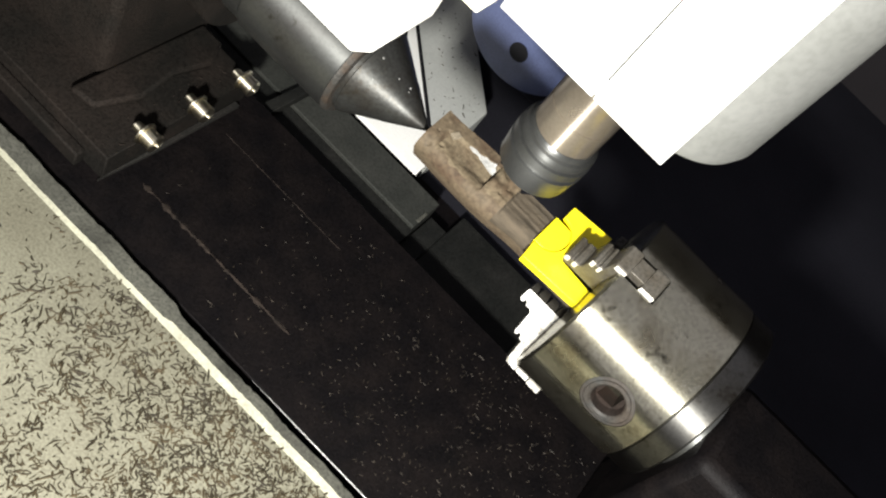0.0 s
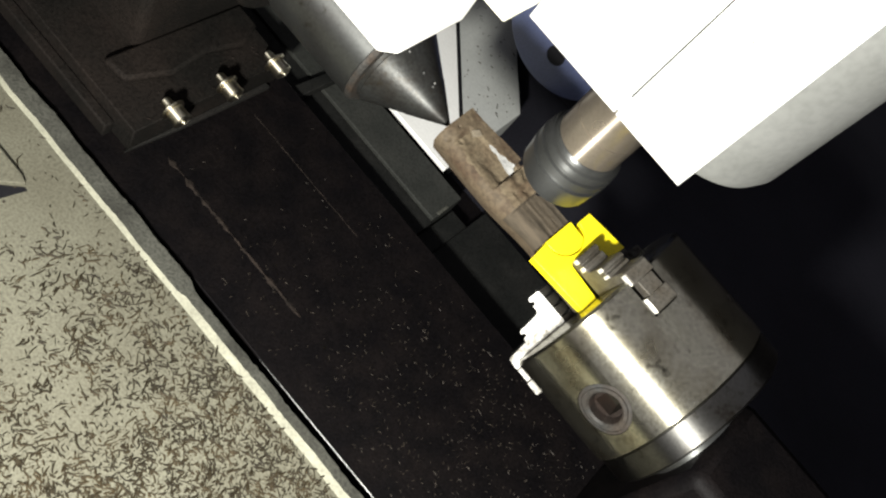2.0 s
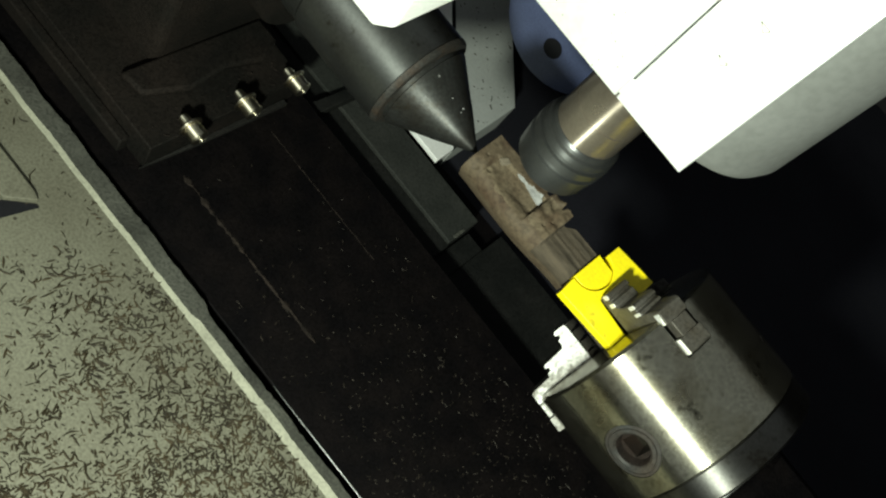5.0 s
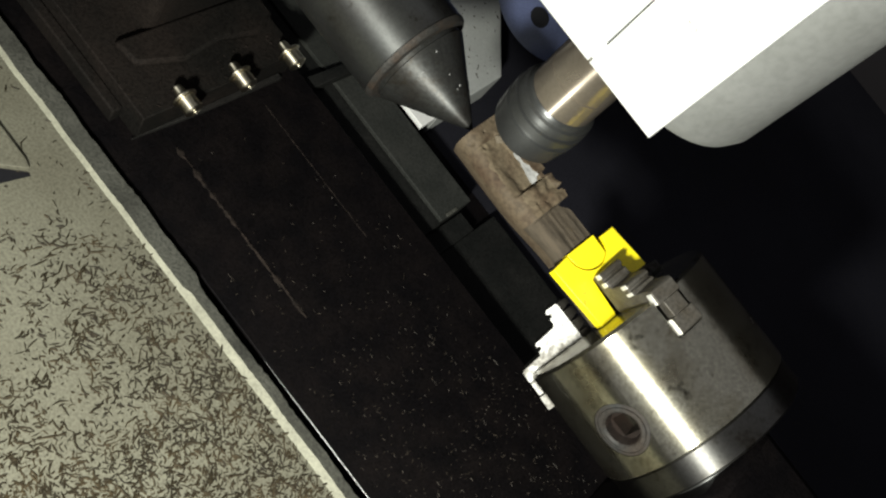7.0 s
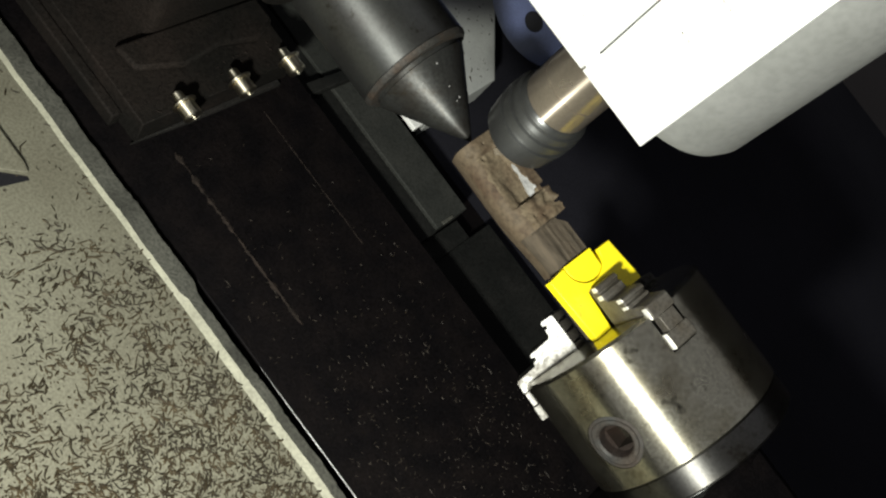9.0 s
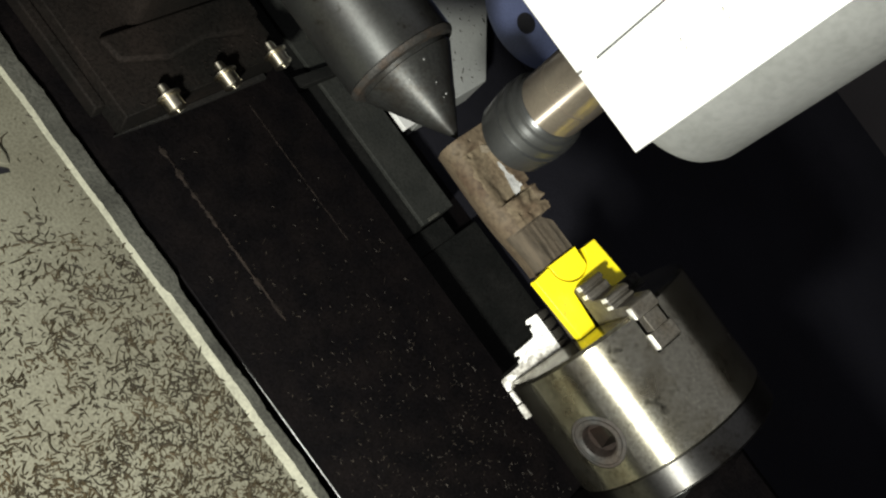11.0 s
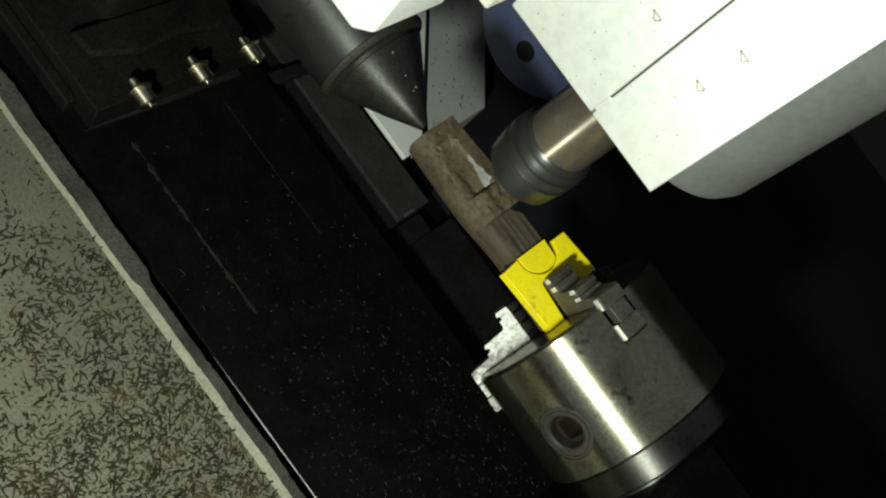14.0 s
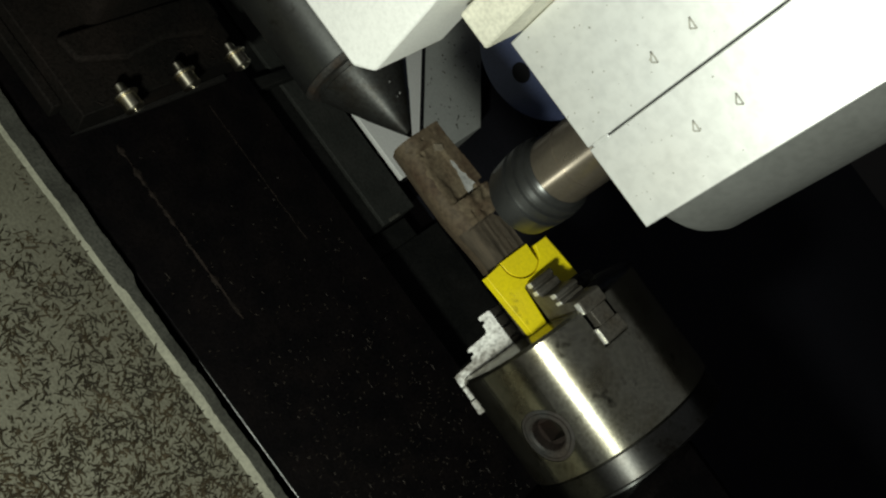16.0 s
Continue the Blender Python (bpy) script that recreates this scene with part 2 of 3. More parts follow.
def chips(name, count, where, mat, length, thick, seed, label, curl=0.8):
    """Loose slivers lying on a surface: where(rng) gives a place or None."""
    rng = random.Random(seed)
    verts, faces = [], []
    made = 0
    while made < count:
        p = where(rng)
        if p is None:
            continue
        made += 1
        a = rng.uniform(0, 2 * math.pi)
        n = rng.choice((2, 3, 3, 4))
        ln = length * rng.lognormvariate(0, 0.45)
        bend = rng.gauss(0, curl)
        w = thick * rng.uniform(0.6, 1.5)
        x, y, z = p
        base = len(verts)
        for k in range(n + 1):
            taper = w * (0.45 if k in (0, n) else 1.0)
            dx, dy = -math.sin(a) * taper, math.cos(a) * taper
            lift = z + taper * 0.1 + rng.random() * w * 0.8
            verts += [(x + dx, y + dy, lift), (x - dx, y - dy, lift), (x, y, lift + taper * 1.3)]
            x += math.cos(a) * ln / n
            y += math.sin(a) * ln / n
            a += bend / n
        for k in range(n):
            i, j = base + 3 * k, base + 3 * k + 3
            for u in range(3):
                v = (u + 1) % 3
                faces.append((i + u, i + v, j + v, j + u))
        faces += [(base, base + 1, base + 2), (base + 3 * n + 2, base + 3 * n + 1, base + 3 * n)]
    me = bpy.data.meshes.new(name)
    me.from_pydata([(x * MM, y * MM, z * MM) for x, y, z in verts], [], faces)
    me.materials.append(mat)
    return tagged(new(name, me), label, "chips", kind="stuff")


# ---- the closed enclosure ----
def enclosure():
    for name, b in (
        ("floor", (-620, 620, -720, 520, -190, -180)),
        ("wall_north", (-620, 620, 500, 520, -180, 700)),
        ("wall_south", (-620, 620, -720, -700, -180, -20)),
        ("wall_west", (-620, -600, -700, 500, -180, 700)),
        ("wall_east", (600, 620, -700, 500, -180, 700)),
    ):
        tagged(part(name, box(*b), M["wall"]), "dark sheet metal of the machine enclosure", "wall", kind="structure")


# ---- bed, tray, rail ----
BED_Z, TRAY_Z = -84.0, -80.0


def machine_bed():
    t = thing("machine_bed", "black oily machine bed with two lines of packed chip dust", "machine bed")
    part("bed_plate", box(-400, 230, -79.2, 22, -112, BED_Z), M["bed"], t, "oily black bed plate", bevel=0.4)
    part("lower_step", box(-400, 230, 22.1, 88, -140, -112), M["bed"], t, "oily black lower step of the bed", bevel=0.4)
    part("rear_sheet", box(-599, 599, 88.1, 499.9, -140, -112.5), M["navy"], t, "dark blue-grey painted rear sheet", bevel=0.4)
    rng = random.Random(8)
    for yc, half, xe in ((-53.4, 1.6, -70), (-5.0, 0.45, -84)):
        bm = bmesh.new()
        n = 90
        rows = []
        for k in range(n + 1):
            x = -157 + (xe + 157) * k / n
            w = half * max(0.06, 0.55 + 1.0 * noise.noise(Vector((x * 0.34, yc, 0)))) * min(1, (n - k) / 6 + 0.1) + rng.uniform(-0.1, 0.1) * half
            c = yc + 0.25 * noise.noise(Vector((x * 0.12, yc, 4)))
            rows.append([bm.verts.new((x, c - w, BED_Z - 0.1)), bm.verts.new((x, c + rng.uniform(-0.3, 0.3), BED_Z + (0.25 + rng.uniform(0, 0.5)) * min(1, half))), bm.verts.new((x, c + w, BED_Z - 0.1))])
        for p, q in zip(rows, rows[1:]):
            for k in range(3):
                bm.faces.new((p[k], p[(k + 1) % 3], q[(k + 1) % 3], q[k]))
        bm.faces.new(rows[0])
        bm.faces.new(rows[-1][::-1])
        part("dust_line", bm, M["slot"], t, "brown chip dust packed along a slot")
    part("bed_edge_strip", lathe([(-66, 0.05), (-40, 0.3), (230, 0.35)], "x", (0, -79.4, BED_Z - 0.25), 16), M["edge"], t, "bare shiny steel edge")


def chip_tray():
    t = thing("chip_tray", "grey painted tray with a worn cream-lipped edge, strewn with chips", "tray")
    bm = bmesh.new()
    rng = random.Random(4)
    n = 330
    rows = []
    for k in range(n + 1):
        x = -420 + 660 * k / n
        j = 0.5 * noise.noise(Vector((x * 0.06, 0, 0))) + 0.25 * noise.noise(Vector((x * 0.4, 0, 3))) + rng.uniform(-0.12, 0.12)
        step = 1.0 / (1.0 + math.exp(-(x + 104) / 0.7))
        out = -82.4 + 1.5 * j - 1.9 * step
        lip = -92.4 + 0.5 * j
        top = lip + 1.8 + 1.3 * step + 0.4 * j
        pts = ((x, -420, TRAY_Z), (x, lip, TRAY_Z), (x, top, TRAY_Z + 1.2), (x, out - 0.5, TRAY_Z + 0.6), (x, out, TRAY_Z - 0.4), (x, out - 0.3, TRAY_Z - 14), (x, -420, TRAY_Z - 14))
        rows.append([bm.verts.new(p) for p in pts])
    for p, q in zip(rows, rows[1:]):
        for k in range(7):
            f = bm.faces.new((p[k], p[(k + 1) % 7], q[(k + 1) % 7], q[k]))
            f.material_index = {1: 1, 2: 2, 3: 1, 4: 2}.get(k, 0)
    bm.faces.new(rows[0])
    bm.faces.new(rows[-1][::-1])
    part("tray_plate", bm, [M["tray"], M["traylip"], M["trayedge"]], t, "grey painted plate with a chipped edge", sharp=20)
    part("raised_strip", prism([(-420, -120.5), (-420, -109.7), (-174.7, -109.7), (-171.1, -110.8), (-177.7, -120.5)], lambda a, b, w: (a, b, TRAY_Z + w), w0=0.05, w1=2.6), M["tray"], t, "raised grey strip with a cut corner", bevel=0.4)
    # thin black sheet on the tray: the raised strip's cast shadow as colour
    part("painted_shadow", prism([(-178, -140), (-178, -120.7), (-170.8, -111), (-169.2, -111.2), (-174.7, -140)], lambda a, b, w: (a, b, TRAY_Z + w), w0=0.03, w1=0.12), M["hole"], t, "thin black sheet painting the strip's shadow")


def work_rail():
    t = thing("work_rail", "dark grey painted rail beneath the work axis", "rail")
    part("slide_ledge", box(-236, -71, 22.2, 42.9, -111.9, -95), M["rail"], t, "dark grey painted lower ledge", bevel=0.3)
    part("slide_block", box(-236, -72, 43, 66, -111.9, -93), M["railtop"], t, "dusty grey painted slide top", bevel=0.4)
    part("end_lug", box(-70.9, -60, 26, 64, -111.9, -102), M["rail"], t, bevel=0.3)
    part("guide_bar", box(-59.9, 110, 34, 82, -111.9, -104), M["rail"], t, bevel=0.2)
    # small lighter strip added for the glint on the slide's end
    part("end_glint", box(-73.6, -71.9, 47, 55, -92.9, -92.3), M["trayedge"], t, "lighter strip painting the corner's glint", bevel=0.2)
    part("clamp_strip", prism([(-163, 20), (-160, 60), (-155, 60), (-156.5, 20)], lambda a, b, w: (a, b, w), w0=-92.9, w1=-88), M["rail"], t, bevel=0.5)


# ---- tailstock ----
def tailstock():
    t = thing("tailstock", "black tailstock with a blackened steel cone centre", "tailstock")
    ax = (0, 1.8, -0.5)
    part("cone_centre", lathe([(-85.4, 0.0), (-86.2, 0.7), (-101, 10.1), (-101.3, 10.1), (-116.6, 19.4), (-117.0, 19.0), (-118.6, 19.0), (-118.6, 0)], cen=ax), M["cone"], t, "blackened steel cone with scratches")
    part("quill", lathe([(-121.1, 22.2), (-121.5, 22.7), (-166, 22.7), (-167.5, 21.5), (-176, 21.5)], cen=ax), M["darksteel"], t, "worn blackened steel quill")
    part("quill_rim", lathe([(-118.5, 18.4), (-118.8, 21.6), (-119.7, 22.5), (-121.0, 22.9), (-121.0, 19)], cen=ax), M["rust"], t, "rusty worn rim of the quill")
    # tiny pale bits added on the cone to paint its glints
    for x, r, g, k in ((-113.6, 17.6, 112, 0.5), (-111.0, 16.0, 140, 0.35), (-100.5, 9.7, 95, 0.6), (-99.8, 9.3, 104, 0.35), (-105.2, 12.6, 108, 0.3)):
        y, z = 1.8 + r * math.cos(radians(g)), r * math.sin(radians(g)) - 0.5
        part("glint_bit", box(x - k, x + k * 0.7, y - k * 0.5, y + k * 0.8, z - 0.5, z + k * 0.4), M["silver"], t, "tiny bright bit painting a glint on the cone", bevel=0.1)
    part("quill_collar", lathe([(-176.1, 31), (-190, 31), (-192, 29), (-200, 29)], cen=ax), M["black"], t)
    part("housing", box(-300, -200, -42, 22, -83.9, 42), M["black"], t, "sooty cast housing", bevel=4)
    part("foot_block", box(-300, -167.5, -66, 16, -83.9, -69.4), M["black"], t, bevel=0.5)
    # thin plate, lighter than the foot, that paints the glint along its edge
    part("foot_lip", prism([(-167.4, -68.4), (-165.6, -40), (-164.6, 10), (-167.4, 10)], lambda a, b, w: (a, b, w), w0=-83.9, w1=-81.6), M["footedge"], t, "thin lighter plate under the foot, added for its edge glint", bevel=0.3)
    part("ledge_bar", prism([(-199.9, -58), (-188, -56), (-182, -36), (-185, -16), (-181, 2), (-187, 15), (-199.9, 15)], lambda a, b, w: (a, b, w), w0=-68.9, w1=-65), M["black"], t, bevel=1.5)
    part("side_flange", box(-300, -178, -71, -66.1, -83.9, -76), M["black"], t, bevel=0.8)


def fitting():
    t = thing("pipe_fitting", "shiny nickel-brass pipe fitting seated on the black tailstock foot", "fitting", "row of fittings")
    part("body", lathe([(0.6, 3.6), (0.9, 3.9), (5.4, 3.9), (5.6, 4.2), (6.2, 4.2), (6.6, 3.6)], seg=32), M["brass"], t)
    part("flange", lathe([(-0.6, 4.9), (-0.3, 5.3), (0.3, 5.3), (0.55, 4.9)], seg=32), M["brass"], t)
    part("nub", lathe([(-5.8, 1.1), (-5.2, 1.9), (-4.2, 2.1), (-1.4, 2.3), (-0.65, 2.9)], seg=28), M["brass"], t)
    part("stem", lathe([(6.65, 0.9), (7.5, 0.9), (7.8, 0.6)], seg=14), M["brass"], t)
    return t


# ---- chuck ----
def carve(ob, cutters):
    """Takes the cutters' solids out of the mesh for good."""
    for c in cutters:
        md = ob.modifiers.new("cut", "BOOLEAN")
        md.operation, md.solver, md.object = "DIFFERENCE", "EXACT", c
    graph = bpy.context.evaluated_depsgraph_get()
    graph.update()
    me = bpy.data.meshes.new_from_object(ob.evaluated_get(graph))
    ob.modifiers.clear()
    ob.data = me
    for c in cutters:
        bpy.data.objects.remove(c)
    me.polygons.foreach_set("use_smooth", [True] * len(me.polygons))
    me.set_sharp_from_angle(angle=radians(38))


def chuck():
    t = thing("lathe_chuck", "three-jaw steel lathe chuck, oil-stained, gripping a yellow block", "chuck")
    body = part("chuck_body", lathe([(0.0, 0), (0.0, 38.6), (1.2, 40), (48.0, 40), (48.6, 39.4), (48.6, 0)], seg=128), M["steel"], t, "turned steel body with a bright band")
    cutters = []
    for a in JAWS:
        cutters.append(part("cutter", prism([(-2, 12), (-2, 46), (9.3, 46), (9.3, 12)], radial(a), w0=-5.7, w1=5.7), M["socket"]))
        cutters.append(part("cutter", prism([(9.2, 12), (9.2, 46), (16.0, 46), (16.0, 12)], radial(a), w0=-5.6, w1=5.8), M["socket"]))
    place = radial(171)
    ring = [(30.5 + 10.55 * math.cos(k * math.pi / 24), 10.55 * math.sin(k * math.pi / 24)) for k in range(48)]
    cutters.append(part("cutter", prism(ring, lambda a, b, w: place(a, w, b), w0=28, w1=46), M["socket"]))
    carve(body, cutters)
    part("back_plate", lathe([(48.7, 20), (48.7, 38.6), (49.3, 39.2), (59, 39.2), (60, 38.2), (60, 20)], seg=96), M["plate"], t, "dark steel back plate")
    for a in JAWS:
        chuck_jaw(t, a)
    key_socket(t, 171)
    held(t)


def held(t):
    """Sets the chuck and what it grips to their size round the block's corner."""
    t.scale = (0.957,) * 3
    t.location = Vector((-22, 8, 14)) * (1 - 0.957) * MM


JAWS = (109.3, 229.3, 349.3)


def radial(angle):
    c, s = math.cos(radians(angle)), math.sin(radians(angle))
    out, side = Vector((0, c, s)), Vector((0, -s, c))
    return lambda a, b, w: Vector((a, 0, 0)) + out * b + side * w


def chuck_jaw(t, angle):
    place = radial(angle)
    outline = [(-15.6, 14.3), (-16.4, 15), (-16.5, 19.6), (-15.6, 20.4), (-14.4, 20.5), (-13.9, 19.3), (-13.2, 19.3), (-12.7, 20.6), (-10.6, 20.6), (-9.6, 21.4),
               (-8.8, 30.4), (-8.0, 31.3), (-6.9, 31.3), (-6.5, 30.0), (-5.8, 30.0), (-5.4, 31.6), (-4.0, 32), (-3.2, 40.6), (-2.4, 41.6), (2.6, 41.8), (2.6, 14.3)]
    # the first jaw's dim reflections and bright end are put into its colours
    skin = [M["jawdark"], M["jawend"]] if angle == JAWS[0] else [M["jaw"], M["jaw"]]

    def ends(bm):
        bm.faces.ensure_lookup_table()
        bm.faces[1].material_index = 1
        return bm

    first_skin = [skin[0], skin[0]]

    jaw = part("jaw", ends(prism(outline, place, w0=-5.2, w1=5.2)), first_skin, t, "oily stepped jaw, coloured darker for dim reflections, ends painted bright" if angle == JAWS[0] else "ground steel stepped jaw", bevel=0.35)
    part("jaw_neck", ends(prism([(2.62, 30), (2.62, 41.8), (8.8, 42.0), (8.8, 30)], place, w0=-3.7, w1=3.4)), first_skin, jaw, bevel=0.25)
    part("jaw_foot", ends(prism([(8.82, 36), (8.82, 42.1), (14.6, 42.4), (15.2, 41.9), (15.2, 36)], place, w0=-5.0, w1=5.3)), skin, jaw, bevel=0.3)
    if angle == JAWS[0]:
        # thin bright caps: painted glints on the step ends
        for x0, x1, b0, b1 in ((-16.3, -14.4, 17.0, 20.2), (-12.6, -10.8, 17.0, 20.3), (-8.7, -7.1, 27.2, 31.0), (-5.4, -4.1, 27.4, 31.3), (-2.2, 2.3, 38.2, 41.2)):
            part("glint_end", prism([(x0, b0), (x0, b1), (x1, b1), (x1, b0)], place, w0=5.22, w1=5.45), M["jawend"], jaw, "thin bright cap painting the glint on a step end", bevel=0.1)
    # the tip narrows to a wedge and is nicked into short teeth
    for x0, x1 in ((-15.9, -12.5), (-12.1, -7.6), (-7.2, -2.7), (-2.3, 2.4)):
        bm = bmesh.new()
        root = [bm.verts.new(place(x, 14.28, w)) for x, w in ((x0, -5.1), (x1, -5.1), (x1, 5.1), (x0, 5.1))]
        tip = [bm.verts.new(place(x, 10.9, w)) for x, w in ((x0 + 0.7, -0.3), (x1 - 0.7, -0.3), (x1 - 0.7, 0.3), (x0 + 0.7, 0.3))]
        bm.faces.new(root)
        bm.faces.new(tip[::-1])
        for k in range(4):
            bm.faces.new((root[k], tip[k], tip[(k + 1) % 4], root[(k + 1) % 4]))
        part("grip_tooth", bm, M["jawdark"], jaw)
    return jaw


def key_socket(t, angle):
    place = radial(angle)
    bm = bmesh.new()
    seg = 48

    def ring(r, h, sq=0):
        vs = []
        for k in range(seg):
            a = 2 * math.pi * k / seg
            rr = r
            if sq:
                rr = r / max(abs(math.cos(a)), abs(math.sin(a)))
            u, w = rr * math.cos(a), rr * math.sin(a)
            vs.append(bm.verts.new(place(30.5 + u, h - (w * w) / 80.0, w)))
        return vs

    rings = [ring(10.5, 37), ring(10.5, 39.5), ring(10.3, 39.8), ring(9.4, 39.8), ring(9.2, 39.3), ring(8.9, 39.3), ring(8.7, 39.8), ring(7.4, 39.7), ring(6.5, 38.9), ring(5.7, 35.6), ring(3.9, 35.2, 1), ring(3.7, 26, 1)]
    # the inner rings take the darker colour, painting the shade in the well
    for i, (p, q) in enumerate(zip(rings, rings[1:])):
        for k in range(seg):
            bm.faces.new((p[k], p[(k + 1) % seg], q[(k + 1) % seg], q[k])).material_index = int(i > 7)
    bm.faces.new(rings[-1]).material_index = 1
    part("key_socket", bm, [M["socket"], M["bore"]], t, "dark square key socket")


def rotary_unit():
    t = thing("rotary_unit", "black rotary drive unit behind the chuck", "rotary drive")
    part("drive_body", box(64, 190, -30, 16.8, -83.9, 12), M["bed"], t, bevel=5)
    part("drive_nose", lathe([(56.6, 20), (64.1, 20)], cen=(0, 0, -8), seg=64), M["darksteel"], t)


# ---- work ----
TAU = radians(15)


def on_face(a, b, h):
    """Along the axis, across the face, above the axis: the work's own turned square."""
    return Vector((a, b * math.cos(TAU) - h * math.sin(TAU), b * math.sin(TAU) + h * math.cos(TAU)))


def on_work(x, b, h):
    """The same for the carved bar, from the block's edge to the cone's tip."""
    return on_face(-27.6 + (x + 27.6) * 0.99, b, h)


def yellow_block():
    t = thing("yellow_block", "square block painted bright yellow, held by the chuck jaws", "block")
    part("block_body", prism([(-26.5, -12.5), (-26.5, 15), (-0.4, 15), (-0.4, -12.5)], on_face, w0=1.5, w1=7.6), M["shank"], t, "dark brown core of the block", bevel=0.5)
    cx, cy, r = -26.4, 0.6, 8.7
    bite = [(cx + r * math.cos(radians(a)), cy + r * math.sin(radians(a))) for a in range(-96, 93, 9)]
    part("face_plate", prism([(-0.2, -6.7), (-0.2, -14.4), (-27.4, -16.0), (-28.2, -8.4)] + bite + [(-26.2, 9.6), (-26.2, 15.6), (-7.4, 17.4), (-7.4, 10), (-15.2, 3.5), (-15.4, -5.4)],
         on_face, w0=7.65, w1=12.0), M["yellow"], t, "bright yellow face with chipped edges", bevel=0.18)
    plug = [(cx + 8.1 * math.cos(radians(a)), cy + 8.1 * math.sin(radians(a))) for a in range(-92, 50, 8)]
    part("round_plug", prism([(-28.5, -7.6)] + plug + [(-28.4, 6.6)], on_face, w0=7.65, w1=12.05), M["yellow"], t, "yellow rounded insert with a dark crack round it", bevel=0.12)
    held(t)


def workpiece():
    t = thing("workpiece", "brown carved bar with a rough pocket and chipped edges", "workpiece")
    bm = bmesh.new()
    nx, ny = 150, 64
    x0, x1 = -87.6, -27.6
    grid = []

    def ease(v):
        v = min(1.0, max(0.0, v))
        return v * v * (3 - 2 * v)

    for i in range(nx + 1):
        x = x0 + (x1 - x0) * i / nx
        left = -10.8 - 0.8 * ease((x + 86) / 20) + 3.0 * ease((x + 56) / 26)
        right = 7.6 + 1.4 * ease((x + 84) / 24)
        if -57.5 < x <= -45.8:
            right = 9.6 + 1.1 * noise.noise(Vector((x * 0.9, 3, 0))) - (1.8 if -51 < x < -49.6 else 0)
        if -59.4 < x <= -57.5:
            right = 6.8
        if x > -45.8:
            right = 4.2 + 3.4 * ease((x + 45.8) / 5)
        row = []
        for j in range(ny + 1):
            s = j / ny
            b = left + (right - left) * s
            q = max(0.0, (-4.0 - b) / (-4.0 - left))
            h = 10.4 - 7.4 * (1 - math.sqrt(max(0.0, 1 - q * q)))
            wob = 0.5 * noise.noise(Vector((x * 0.22, b * 0.3, 2)))
            edge = 1.4 + (x + 82) * 0.16 + wob
            if -82.5 < x < -57:
                deep = ease((edge - b) / 0.7) * ease((b + 10 + wob * 2) / 8.5) * ease((x + 82.5) / 1.6)
                h -= (1.6 + 1.8 * ease((x + 80) / 18)) * deep
            # the torn ledge, then the flatter shank
            if -57.2 < x < -45.8:
                h += (0.5 + 1.5 * noise.noise(Vector((x * 0.3, b * 0.28, 5)))) * ease((b + 7) / 4) - 0.3
            if x >= -45.8:
                h -= (1.5 + 0.05 * math.sin(b * 2.3) + 0.14 * noise.noise(Vector((x * 0.05, b * 0.9, 9)))) * ease((x + 45.8) / 0.8) * ease((b + 11) / 4)
            for px, pb, pr in ((-83.5, -8.5, 1.3), (-79.5, -5.5, 1.6), (-81, -10.8, 0.9), (-57.2, -2, 1.6), (-50.5, -3, 1.2), (-49, 0.5, 0.9), (-84.5, -2.2, 0.8)):
                d = math.hypot(x - px, (b - pb) * 1.3) / pr
                h -= 0.9 * max(0.0, 1 - d)
            h += 0.15 * noise.noise(Vector((x * 0.5, b * 0.5, 0))) + 0.08 * noise.noise(Vector((x * 1.6, b * 1.6, 7)))
            row.append((x, b, h))
        grid.append(row)
    top = [[bm.verts.new(on_work(*p)) for p in row] for row in grid]
    low = [[bm.verts.new(on_work(p[0], p[1] * 0.6, -9.5)) for p in (row[0], row[-1])] for row in grid]
    for i in range(nx):
        for j in range(ny):
            f = bm.faces.new((top[i][j], top[i + 1][j], top[i + 1][j + 1], top[i][j + 1]))
            x, b = grid[i][j][0], grid[i][j][1]
            n = 2.0 * noise.noise(Vector((x * 0.2, b * 0.2, 4)))
            f.material_index = 1 if (-81 < x < -57 and -8 + n < b < 2.5 + (x + 82) * 0.1) or (-57 < x < -46 and -7 + n < b < 7) else (2 if x >= -46 else 0)
        bm.faces.new((top[i][0], low[i][0], low[i + 1][0], top[i + 1][0]))
        bm.faces.new((top[i][ny], top[i + 1][ny], low[i + 1][1], low[i][1]))
        bm.faces.new((low[i][0], low[i][1], low[i + 1][1], low[i + 1][0]))
    bm.faces.new([*top[0], low[0][1], low[0][0]])
    bm.faces.new([*top[nx][::-1], low[nx][0], low[nx][1]])
    part("carved_bar", bm, [M["wood"], M["woodlight"], M["shank"]], t, "brown carved bar", sharp=60)
    # pale sliver: the light on the pocket's side wall, put into colour
    bm = bmesh.new()
    vs = [bm.verts.new(on_work(*p)) for p in ((-75.5, 2.4, 10.0), (-59.2, 5.2, 10.4), (-59.0, 4.4, 9.2), (-57.8, 3.8, 9.0), (-57.6, 1.6, 8.2), (-66, 3.3, 8.8), (-62, 3, 4), (-70, 3, 4))]
    for q in ((0, 1, 2, 5), (2, 3, 4, 5), (0, 5, 7), (5, 4, 6, 7), (4, 3, 6), (3, 2, 1, 6), (1, 0, 7, 6)):
        bm.faces.new([vs[k] for k in q])
    part("lit_wall_sliver", bm, M["silver"], t, "pale sliver painting the lit part of the pocket wall")
    part("cut_facet", prism([(-80.6, 0.6), (-78.2, -0.4), (-76.4, 2.6), (-78.8, 3.4)], on_work, w0=9.0, w1=10.75), M["facet"], t, "small bare square cut near the end", bevel=0.1)
    held(t)


